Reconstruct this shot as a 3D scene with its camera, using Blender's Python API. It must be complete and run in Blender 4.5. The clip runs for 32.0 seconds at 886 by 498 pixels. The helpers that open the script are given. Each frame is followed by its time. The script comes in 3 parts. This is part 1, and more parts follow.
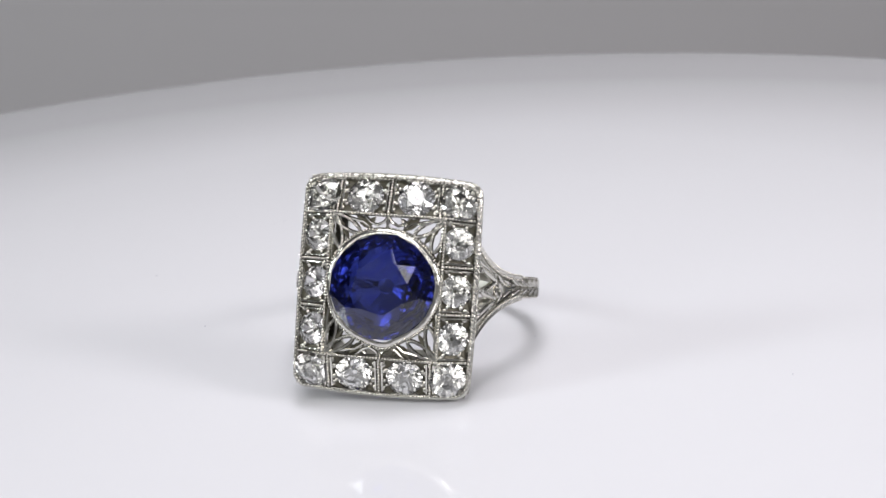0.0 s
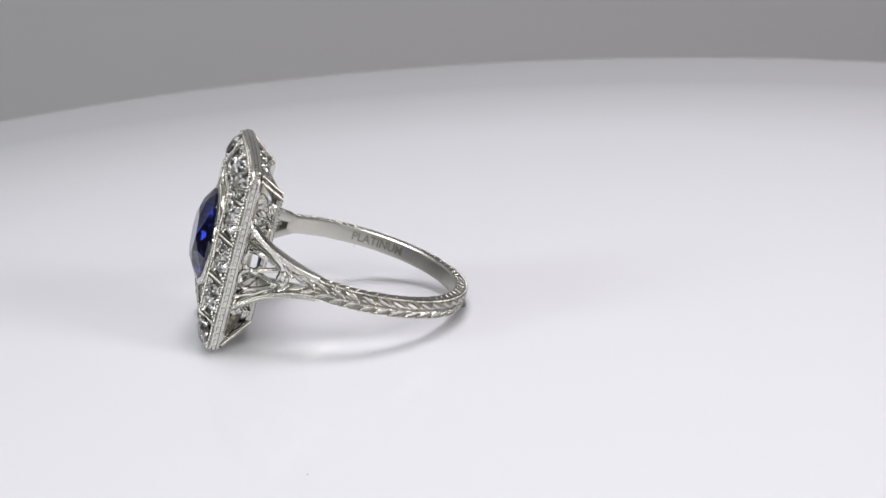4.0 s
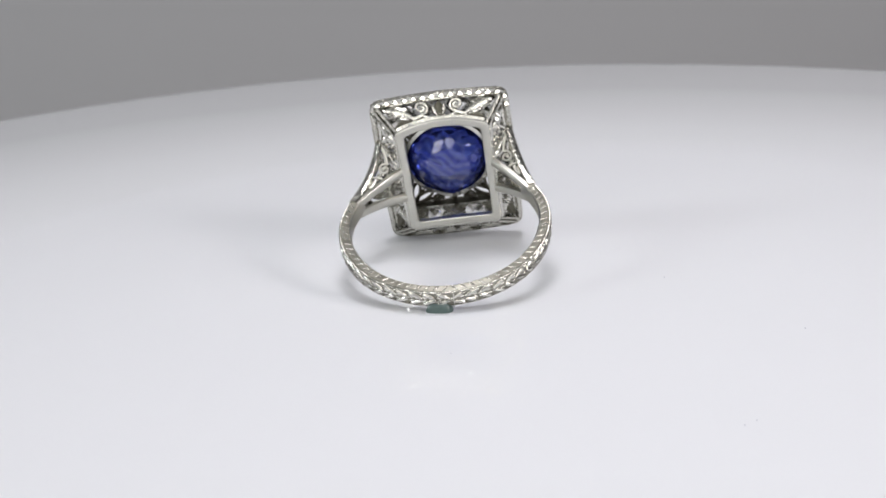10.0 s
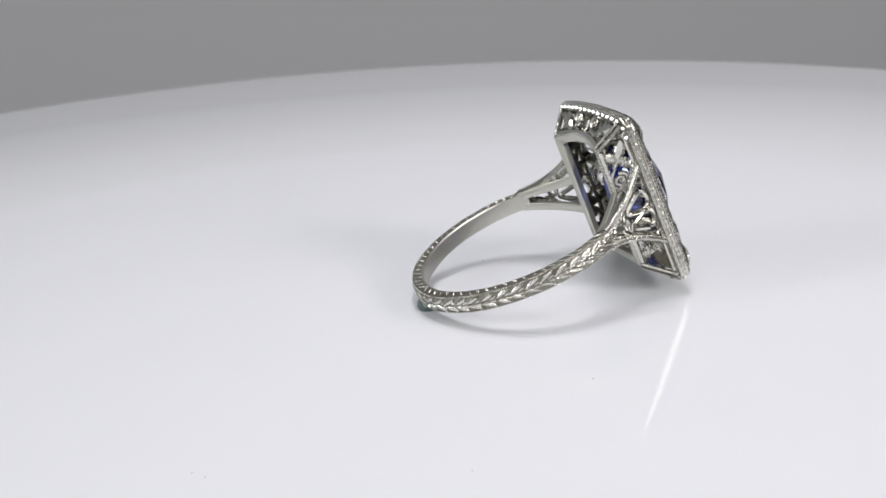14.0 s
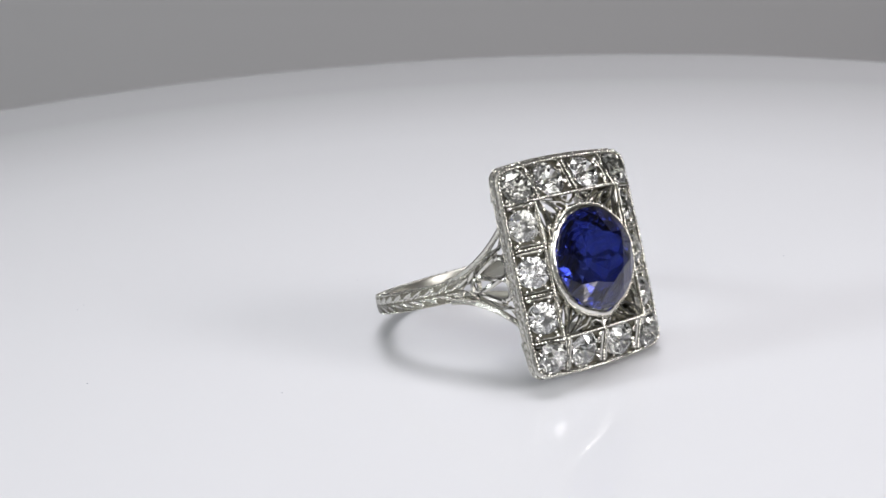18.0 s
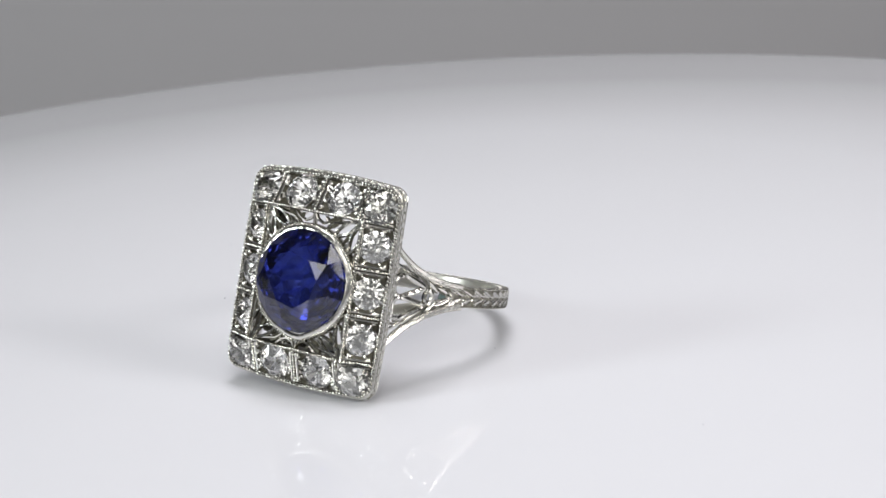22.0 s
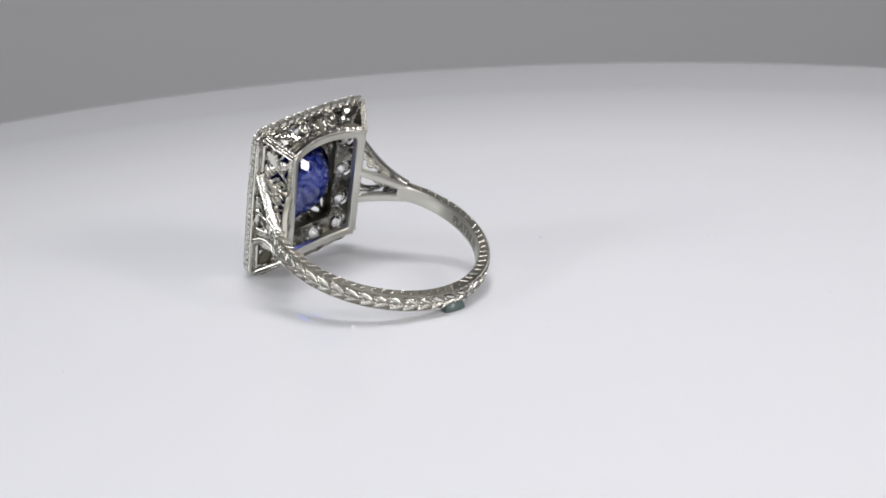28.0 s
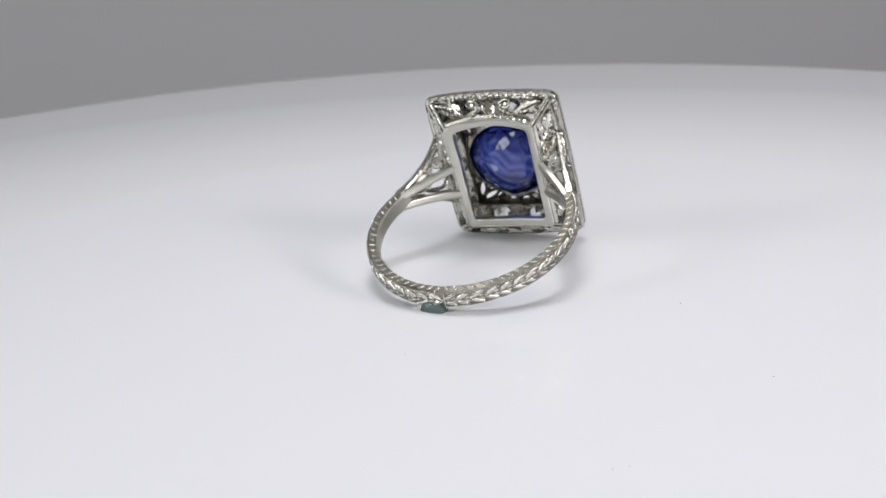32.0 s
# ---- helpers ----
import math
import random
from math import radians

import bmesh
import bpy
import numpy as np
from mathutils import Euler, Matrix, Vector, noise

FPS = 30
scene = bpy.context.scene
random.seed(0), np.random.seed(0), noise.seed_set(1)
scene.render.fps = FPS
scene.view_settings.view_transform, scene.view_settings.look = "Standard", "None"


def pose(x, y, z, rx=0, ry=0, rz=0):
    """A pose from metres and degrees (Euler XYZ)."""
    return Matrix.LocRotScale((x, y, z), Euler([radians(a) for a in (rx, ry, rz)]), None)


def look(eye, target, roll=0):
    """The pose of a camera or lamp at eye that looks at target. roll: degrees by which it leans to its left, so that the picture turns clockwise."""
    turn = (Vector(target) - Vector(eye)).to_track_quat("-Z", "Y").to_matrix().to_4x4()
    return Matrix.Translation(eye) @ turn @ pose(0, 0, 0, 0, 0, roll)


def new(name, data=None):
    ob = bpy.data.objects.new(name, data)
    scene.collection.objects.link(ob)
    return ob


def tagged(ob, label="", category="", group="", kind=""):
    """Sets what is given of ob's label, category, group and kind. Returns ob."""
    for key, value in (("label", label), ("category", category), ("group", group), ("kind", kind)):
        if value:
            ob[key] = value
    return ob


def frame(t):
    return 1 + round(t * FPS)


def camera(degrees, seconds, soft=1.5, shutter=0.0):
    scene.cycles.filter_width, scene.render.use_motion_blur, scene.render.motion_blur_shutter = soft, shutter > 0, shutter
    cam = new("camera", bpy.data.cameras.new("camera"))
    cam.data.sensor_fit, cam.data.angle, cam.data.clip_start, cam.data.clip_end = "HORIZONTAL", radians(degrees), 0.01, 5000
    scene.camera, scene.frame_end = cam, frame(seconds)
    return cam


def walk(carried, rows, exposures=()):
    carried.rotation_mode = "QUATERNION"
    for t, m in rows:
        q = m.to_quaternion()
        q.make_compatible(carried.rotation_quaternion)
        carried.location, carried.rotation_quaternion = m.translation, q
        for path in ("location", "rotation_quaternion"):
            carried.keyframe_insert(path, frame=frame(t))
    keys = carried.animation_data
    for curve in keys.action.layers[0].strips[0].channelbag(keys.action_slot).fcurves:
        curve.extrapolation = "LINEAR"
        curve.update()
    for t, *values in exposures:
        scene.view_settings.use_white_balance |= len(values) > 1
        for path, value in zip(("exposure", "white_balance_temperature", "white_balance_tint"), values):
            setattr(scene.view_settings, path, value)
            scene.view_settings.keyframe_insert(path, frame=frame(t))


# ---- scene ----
cam = camera(36.34, 32.0, soft=1.35)
EYE = (0.0, -0.108, 0.04046)
CAM_POSE = pose(*EYE, 71.795, 3.376, -1.322)
walk(cam, [(0.0, CAM_POSE), (32.0, CAM_POSE)],
     [(0.0, 0.04, 6500, 12.5), (4.0, 0.05, 6500, 12), (8.0, 0.02, 6500, 11), (12.0, -0.02, 6500, 10.3), (24.0, -0.02, 6500, 10.5), (32.0, -0.04, 6500, 10.5)])
cam.data.dof.use_dof = True
cam.data.dof.focus_distance = 0.106
cam.data.dof.aperture_fstop = 80.0

# ---- light ----
world = bpy.data.worlds.new("studio_world")
scene.world = world
world.use_nodes = True
world.node_tree.nodes["Background"].inputs["Color"].default_value = (0.8, 0.85, 1.0, 1)
world.node_tree.nodes["Background"].inputs["Strength"].default_value = 0.05


def softbox(name, eye, target, sx, sy, watts, colour):
    data = bpy.data.lights.new(name, "AREA")
    data.shape, data.size, data.size_y, data.energy, data.color = "RECTANGLE", sx, sy, watts, colour
    ob = new(name, data)
    ob.matrix_world = look(eye, target)
    return ob


softbox("overhead_softbox", (0.0, -0.21, 0.268), (0, -0.01, 0), 0.10, 0.08, 0.11, (1.0, 0.98, 1.0))
softbox("top_lamp", (0.008, 0.016, 0.19), (0.055, -0.01, 0), 0.085, 0.085, 0.205, (0.985, 0.968, 1.0))
softbox("cool_side_softbox", (-0.71, -0.17, 0.33), (0, 0, 0), 0.17, 0.17, 1.75, (0.92, 0.985, 1.0))
softbox("warm_side_softbox", (0.39, -0.23, 0.21), (0, 0, 0), 0.13, 0.13, 1.0, (1.0, 0.965, 0.97))
# upright light bars behind the camera, which glint in the face of the ring
for x, z in ((-0.40, 0.30), (-0.24, 0.44), (-0.08, 0.40), (0.07, 0.46), (0.23, 0.40), (0.40, 0.32)):
    softbox("light_bar", (x, -0.42, z - 0.09), (0, 0, 0.0), 0.07, 0.24, 0.19 if x < -0.2 else 0.14, (1.0, 0.99, 0.96))


# ---- materials ----
def material(name, colour, rough=0.5, metal=0.0, **extra):
    m = bpy.data.materials.new(name)
    m.use_nodes = True
    b = m.node_tree.nodes["Principled BSDF"]
    b.inputs["Base Color"].default_value = (*colour, 1)
    b.inputs["Roughness"].default_value = rough
    b.inputs["Metallic"].default_value = metal
    for key, value in extra.items():
        b.inputs[key.replace("_", " ")].default_value = value
    return m


def grained(m, scale, bump, spread, rough_spread=0.0, detail=4.0, distance=0.0001):
    """Two scales of variation on a material: tint, gloss and fine relief."""
    t = m.node_tree
    b = t.nodes["Principled BSDF"]
    base = tuple(b.inputs["Base Color"].default_value)
    co = t.nodes.new("ShaderNodeTexCoord")
    fine, broad = t.nodes.new("ShaderNodeTexNoise"), t.nodes.new("ShaderNodeTexNoise")
    fine.inputs["Scale"].default_value, fine.inputs["Detail"].default_value = scale, detail
    broad.inputs["Scale"].default_value, broad.inputs["Detail"].default_value = scale * 0.11, 2.0
    for n in (fine, broad):
        t.links.new(co.outputs["Object"], n.inputs["Vector"])
    ramp = t.nodes.new("ShaderNodeMix")
    ramp.data_type = "RGBA"
    ramp.inputs["A"].default_value = tuple(c * (1 - spread) for c in base[:3]) + (1,)
    ramp.inputs["B"].default_value = tuple(min(1, c * (1 + spread)) for c in base[:3]) + (1,)
    t.links.new(broad.outputs["Fac"], ramp.inputs["Factor"])
    t.links.new(ramp.outputs["Result"], b.inputs["Base Color"])
    if rough_spread:
        r = t.nodes.new("ShaderNodeMapRange")
        rough = b.inputs["Roughness"].default_value
        r.inputs["To Min"].default_value = max(0.02, rough - rough_spread)
        r.inputs["To Max"].default_value = rough + rough_spread
        t.links.new(fine.outputs["Fac"], r.inputs["Value"])
        t.links.new(r.outputs["Result"], b.inputs["Roughness"])
    if bump:
        bu = t.nodes.new("ShaderNodeBump")
        bu.inputs["Strength"].default_value, bu.inputs["Distance"].default_value = bump, distance
        t.links.new(fine.outputs["Fac"], bu.inputs["Height"])
        t.links.new(bu.outputs["Normal"], b.inputs["Normal"])
    return m


PLATINUM = grained(material("platinum", (0.64, 0.63, 0.58), 0.16, 1.0), 1500, 0.9, 0.18, 0.09)
POLISHED = grained(material("polished_platinum", (0.63, 0.62, 0.56), 0.34, 1.0), 900, 0.25, 0.06, 0.08, distance=0.00005)
ENGRAVED = grained(material("engraved_platinum", (0.64, 0.63, 0.58), 0.22, 1.0), 2600, 0.9, 0.22, 0.10)
GROUND = grained(material("dark_ground_platinum", (0.27, 0.26, 0.22), 0.36, 1.0), 2600, 0.9, 0.25, 0.12)
SAPPHIRE = material("sapphire", (0.013, 0.021, 0.195), 0.0, 0.0, IOR=1.77, Transmission_Weight=1.0)
SILKY = material("sapphire_pavilion", (0.026, 0.054, 0.34), 0.02, 0.0, IOR=1.77, Transmission_Weight=1.0)


def silky(m):
    """Bands of pale silk inside the lower half of the stone, densest towards its point."""
    t = m.node_tree
    b = t.nodes["Principled BSDF"]
    co, xyz = t.nodes.new("ShaderNodeTexCoord"), t.nodes.new("ShaderNodeSeparateXYZ")
    wave, bump = t.nodes.new("ShaderNodeTexWave"), t.nodes.new("ShaderNodeBump")
    wave.inputs["Scale"].default_value, wave.inputs["Distortion"].default_value, wave.inputs["Detail"].default_value = 400, 9.0, 1.0
    lie = t.nodes.new("ShaderNodeMapping")
    lie.inputs["Rotation"].default_value = (0.2, 0.3, 1.05)
    deep, dense, veil = t.nodes.new("ShaderNodeMapRange"), t.nodes.new("ShaderNodeMath"), t.nodes.new("ShaderNodeMapRange")
    deep.inputs["From Min"].default_value, deep.inputs["From Max"].default_value = -0.0014, -0.0030
    dense.operation = "MULTIPLY"
    veil.inputs["To Min"].default_value, veil.inputs["To Max"].default_value = 1.0, 0.6
    tint = t.nodes.new("ShaderNodeMix")
    tint.data_type = "RGBA"
    tint.inputs["A"].default_value, tint.inputs["B"].default_value = (0.020, 0.034, 0.27, 1), (0.13, 0.185, 0.52, 1)
    bump.inputs["Strength"].default_value, bump.inputs["Distance"].default_value = 0.04, 0.00005
    t.links.new(co.outputs["Object"], lie.inputs["Vector"])
    t.links.new(lie.outputs["Vector"], wave.inputs["Vector"])
    t.links.new(co.outputs["Object"], xyz.inputs["Vector"])
    t.links.new(xyz.outputs["Z"], deep.inputs["Value"])
    t.links.new(deep.outputs["Result"], dense.inputs[0])
    t.links.new(wave.outputs["Fac"], dense.inputs[1])
    t.links.new(dense.outputs["Value"], veil.inputs["Value"])
    t.links.new(veil.outputs["Result"], b.inputs["Transmission Weight"])
    t.links.new(dense.outputs["Value"], tint.inputs["Factor"])
    t.links.new(tint.outputs["Result"], b.inputs["Base Color"])
    t.links.new(wave.outputs["Fac"], bump.inputs["Height"])
    t.links.new(bump.outputs["Normal"], b.inputs["Normal"])


silky(SILKY)
DIAMOND = material("diamond", (0.985, 0.99, 0.985), 0.06, 0.0, IOR=2.1, Transmission_Weight=1.0)


def tinted(m, pale, dull):
    """Each stone its own tint."""
    t = m.node_tree
    info, mix = t.nodes.new("ShaderNodeObjectInfo"), t.nodes.new("ShaderNodeMix")
    mix.data_type = "RGBA"
    mix.inputs["A"].default_value, mix.inputs["B"].default_value = (*pale, 1), (*dull, 1)
    t.links.new(info.outputs["Random"], mix.inputs["Factor"])
    t.links.new(mix.outputs["Result"], t.nodes["Principled BSDF"].inputs["Base Color"])


tinted(DIAMOND, (0.99, 0.99, 0.99), (0.88, 0.88, 0.82))
ACRYLIC = grained(material("white_acrylic", (0.79, 0.80, 0.83), 0.03, 0.0, IOR=1.49), 60, 0.0, 0.012, 0.008)
BACKDROP = grained(material("grey_backdrop", (0.73, 0.72, 0.735), 0.85), 8, 0.1, 0.05)
TENT = grained(material("grey_tent", (0.5, 0.5, 0.5), 0.9), 8, 0.1, 0.04)
BRIGHT_CUT = grained(material("bright_cut_platinum", (0.56, 0.55, 0.50), 0.26, 1.0), 1800, 0.8, 0.2, 0.12)
# rough metal of the head's inside, with the shade there put into its colour
SEAT = grained(material("unpolished_shaded_platinum", (0.15, 0.143, 0.112), 0.5, 1.0), 1800, 0.8, 0.2, 0.12)
STUDIO = grained(material("studio_wall", (0.15, 0.15, 0.153), 0.9), 8, 0.1, 0.05)
WAX = grained(material("grey_green_wax", (0.10, 0.145, 0.135), 0.3, 0.0, Subsurface_Weight=0.0), 900, 0.5, 0.2, 0.1)
DUST = material("dust", (0.25, 0.26, 0.33), 0.8)
STAMP = material("stamped_letters", (0.34, 0.33, 0.29), 0.4, 1.0)


# ---- mesh building, in millimetres ----
class Build:
    def __init__(self):
        self.v, self.f = [], []

    def add(self, verts, faces):
        n = len(self.v)
        self.v += [tuple(v) for v in verts]
        self.f += [tuple(i + n for i in f) for f in faces]
        return self

    def loft(self, loops, closed=True, wrap=False, caps=False):
        """Quads between loops of equally many points; wrap joins the last loop to the first."""
        k = len(loops[0])
        verts = [p for loop in loops for p in loop]
        faces = []
        pairs = [(i, i + 1) for i in range(len(loops) - 1)] + ([(len(loops) - 1, 0)] if wrap else [])
        for a, b in pairs:
            for j in range(k if closed else k - 1):
                j2 = (j + 1) % k
                faces.append((a * k + j, a * k + j2, b * k + j2, b * k + j))
        if caps:
            faces.append(tuple(range(k - 1, -1, -1)))
            faces.append(tuple((len(loops) - 1) * k + j for j in range(k)))
        return self.add(verts, faces)

    def tube(self, path, r, r2=None, segs=7, closed=False, up=(0, 0, 1), flat=1.0):
        """A round or flattened wire along a path; r to r2 is its taper; flat squeezes it along up."""
        pts = [Vector(p) for p in path]
        n = len(pts)
        loops = []
        for i, p in enumerate(pts):
            a = pts[(i - 1) % n] if (closed or i) else p
            b = pts[(i + 1) % n] if (closed or i < n - 1) else p
            d = (b - a).normalized()
            s = d.cross(Vector(up))
            if s.length < 1e-5:
                s = d.cross(Vector((1, 0.1, 0)))
            s.normalize()
            w = s.cross(d).normalized()
            q = i / max(1, n - 1)
            rr = r if r2 is None else r + (r2 - r) * q
            loops.append([p + s * (rr * math.cos(2 * math.pi * j / segs)) + w * (rr * flat * math.sin(2 * math.pi * j / segs)) for j in range(segs)])
        return self.loft(loops, wrap=closed, caps=not closed)

    def bead(self, c, r, squash=1.0, seg=7, rings=4):
        c = Vector(c)
        verts = [c + Vector((0, 0, r * squash))]
        for i in range(1, rings):
            a = math.pi * i / rings
            for j in range(seg):
                b = 2 * math.pi * j / seg
                verts.append(c + Vector((r * math.sin(a) * math.cos(b), r * math.sin(a) * math.sin(b), r * squash * math.cos(a))))
        verts.append(c - Vector((0, 0, r * squash)))
        faces = [(0, 1 + j, 1 + (j + 1) % seg) for j in range(seg)]
        for i in range(rings - 2):
            for j in range(seg):
                a, b = 1 + i * seg + j, 1 + i * seg + (j + 1) % seg
                faces.append((a, a + seg, b + seg, b))
        e = 1 + (rings - 2) * seg
        faces += [(e + j, len(verts) - 1, e + (j + 1) % seg) for j in range(seg)]
        return self.add(verts, faces)

    def leaf(self, a, b, width, normal, rise=0.18, bend=0.0):
        """A pointed leaf from a to b with a raised middle rib and hollow flanks."""
        a, b, nrm = Vector(a), Vector(b), Vector(normal).normalized()
        d = b - a
        s = d.cross(nrm).normalized()
        steps = 9
        verts, faces = [], []
        for i in range(steps + 1):
            q = i / steps
            w = width * 0.5 * (math.sin(math.pi * min(1.0, 0.06 + q * 0.94)) ** 0.8) * (1.0 if i % 2 else 0.86)
            cut = rise * (0.95 if i % 2 else 0.45)
            mid = a + d * q + s * (bend * math.sin(math.pi * q))
            verts += [mid - s * w, mid - s * w * 0.5 + nrm * cut, mid + nrm * rise * 0.5, mid + s * w * 0.5 + nrm * cut, mid + s * w,
                      mid - nrm * rise * 2.2]
        for i in range(steps):
            for j in range(6):
                k = (j + 1) % 6
                faces.append((i * 6 + j, i * 6 + k, i * 6 + 6 + k, i * 6 + 6 + j))
        faces += [(5, 4, 3, 2, 1, 0), tuple(steps * 6 + j for j in range(6))]
        return self.add(verts, faces)

    def box(self, m, sx, sy, sz):
        c = [m @ Vector((x * sx / 2, y * sy / 2, z * sz / 2)) for x in (-1, 1) for y in (-1, 1) for z in (-1, 1)]
        return self.add(c, [(0, 1, 3, 2), (4, 6, 7, 5), (0, 4, 5, 1), (2, 3, 7, 6), (0, 2, 6, 4), (1, 5, 7, 3)])


def part(name, build, mat, parent=None, label="", smooth=False, at=None):
    """Links a build as one mesh object, turned from millimetres into metres, under its thing."""
    me = bpy.data.meshes.new(name)
    me.from_pydata([(x * 0.001, y * 0.001, z * 0.001) for x, y, z in build.v], [], build.f)
    bm = bmesh.new()
    bm.from_mesh(me)
    bmesh.ops.recalc_face_normals(bm, faces=bm.faces)
    bm.to_mesh(me)
    bm.free()
    if smooth:
        me.polygons.foreach_set("use_smooth", [True] * len(me.polygons))
        me.set_sharp_from_angle(angle=radians(38))
    me.materials.append(mat)
    ob = new(name, me)
    if parent:
        ob.parent = parent
    if at is not None:
        ob.matrix_local = at
    if label:
        tagged(ob, label)
    return ob


def shade_back(ob, outward):
    """The side of a part that faces away from outward gets unpolished metal, its colour darkened for the shade inside
    the head; outward is a direction, or None for the way from the middle.
    """
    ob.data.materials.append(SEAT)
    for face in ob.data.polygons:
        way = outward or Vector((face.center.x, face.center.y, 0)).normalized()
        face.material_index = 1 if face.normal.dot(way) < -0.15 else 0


def lathe(profile, segs, shape=None):
    loops = []
    for r, z in profile:
        loops.append([((r + (shape(2 * math.pi * j / segs) if shape else 0)) * math.cos(2 * math.pi * j / segs),
                       (r + (shape(2 * math.pi * j / segs) if shape else 0)) * math.sin(2 * math.pi * j / segs), z) for j in range(segs)])
    return loops


def rrect(hx, hy, r, bulge_x=0.0, bulge_y=0.0, nc=5, ns=14):
    """A rounded rectangle, anticlockwise, whose sides may swell outwards."""
    pts = []
    corners = [(hx - r, hy - r, 0), (-hx + r, hy - r, 90), (-hx + r, -hy + r, 180), (hx - r, -hy + r, 270)]
    for i, (cx, cy, a0) in enumerate(corners):
        for k in range(nc):
            a = radians(a0 + 90 * k / (nc - 1))
            pts.append((cx + r * math.cos(a), cy + r * math.sin(a)))
        nx, ny, _ = corners[(i + 1) % 4]
        a = radians(a0 + 90)
        p0 = (cx + r * math.cos(a), cy + r * math.sin(a))
        p1 = (nx + r * math.cos(a), ny + r * math.sin(a))
        for k in range(1, ns):
            q = k / ns
            pts.append((p0[0] + (p1[0] - p0[0]) * q, p0[1] + (p1[1] - p0[1]) * q))
    out = []
    for x, y in pts:
        ux, uy = x / hx, y / hy
        out.append((x + bulge_x * ux * (1 - uy * uy), y + bulge_y * uy * (1 - ux * ux)))
    return out


def resample(points, step, closed=True):
    """Points at even steps along a polyline."""
    pts = [Vector(p) for p in points] + ([Vector(points[0])] if closed else [])
    out, left = [], 0.0
    for a, b in zip(pts, pts[1:]):
        n = (b - a).length
        d = left
        while d < n:
            out.append(a + (b - a) * (d / n))
            d += step
        left = d - n
    return out


# ---- studio ----
def slab(name, x0, x1, y0, y1, z0, z1, mat, label):
    b = Build().box(Matrix.Translation((500 * (x0 + x1), 500 * (y0 + y1), 500 * (z0 + z1))), 1000 * (x1 - x0), 1000 * (y1 - y0), 1000 * (z1 - z0))
    return tagged(part(name, b, mat), label, kind="structure")


slab("backdrop", -0.9, 0.9, 0.46, 0.48, -0.16, 0.85, BACKDROP, "plain matt grey studio backdrop behind the turntable")
slab("wall_south", -0.9, 0.9, -0.62, -0.60, -0.16, 0.85, TENT, "plain grey studio wall")
slab("wall_east", 0.88, 0.90, -0.60, 0.62, -0.16, 0.85, STUDIO, "plain grey studio wall")
slab("wall_west", -0.90, -0.88, -0.60, 0.62, -0.16, 0.85, STUDIO, "plain grey studio wall")
slab("ceiling", -0.9, 0.9, -0.62, 0.64, 0.85, 0.87, TENT, "plain grey studio ceiling")
slab("floor", -0.9, 0.9, -0.62, 0.64, -0.18, -0.16, STUDIO, "plain grey table top under the turntable")

# ---- turntable: the platter sits a little askew on its spindle ----
SPIN = -17.2512
PLATTER = pose(-0.00275, 0.00600, -0.00004) @ Vector((0, 0, 1)).rotation_difference(Vector((-0.0088, 0.0032, 1))).to_matrix().to_4x4()
RADIUS = 114.3
turntable = tagged(new("turntable"), "round glossy white acrylic turntable on a low base", "turntable")
prof = [(0.001, 0), (RADIUS * 0.5, 0), (RADIUS - 2.2, 0), (RADIUS - 1.0, -0.35), (RADIUS - 0.3, -1.0), (RADIUS, -2.2), (RADIUS, -6.5), (RADIUS - 0.8, -7.6),
        (RADIUS - 2.2, -8), (0.001, -8)]
part("platter", Build().loft(lathe(prof, 256)), ACRYLIC, turntable, "glossy white acrylic disc", True)
part("spindle_base", Build().loft(lathe([(0.001, -8), (70, -8), (80, -20), (82, -158), (0.001, -158)], 64)), STUDIO, turntable, "grey drum base", True)

# ---- the ring, in its own space: x across the face, y up the face, z out of it ----
RING = Matrix(((0.97710, 0.13176, -0.16706, -0.31607 * 0.012), (-0.20042, 0.30637, -0.93058, -1.38422 * 0.012),
               (-0.07144, 0.94275, 0.32576, (2.28751 - 1.62820) * 0.012), (0, 0, 0, 1)))
ring = tagged(new("ring"), "antique platinum filigree ring with a large round blue sapphire and diamonds", "ring")
random.seed(4)

HX, HY, CROWN, EDGE = 6.43, 7.56, 1.40, 0.24
IX, IY = 4.05, 5.0
BX, BY = 0.12, 0.36


def face_z(x, y):
    """Height of the domed face above its outer edge."""
    d = max((abs(x) - IX) / (HX - IX), (abs(y) - IY) / (HY - IY), 0)
    return EDGE + (CROWN - EDGE) * (1 - min(d, 1.0)) + 0.05


def face_normal(x, y):
    e = 0.7
    return Vector((face_z(x - e, y) - face_z(x + e, y), face_z(x, y - e) - face_z(x, y + e), 2 * e)).normalized()


def loop3(pts, z):
    return [(x, y, z(x, y) if callable(z) else z) for x, y in pts]


def flare(pts, z):
    """A rim loop whose upper edge leans outwards behind the face."""
    return [(x, y + 0.22 * max(0.0, y / HY) * (0.5 - z), z) for x, y in pts]


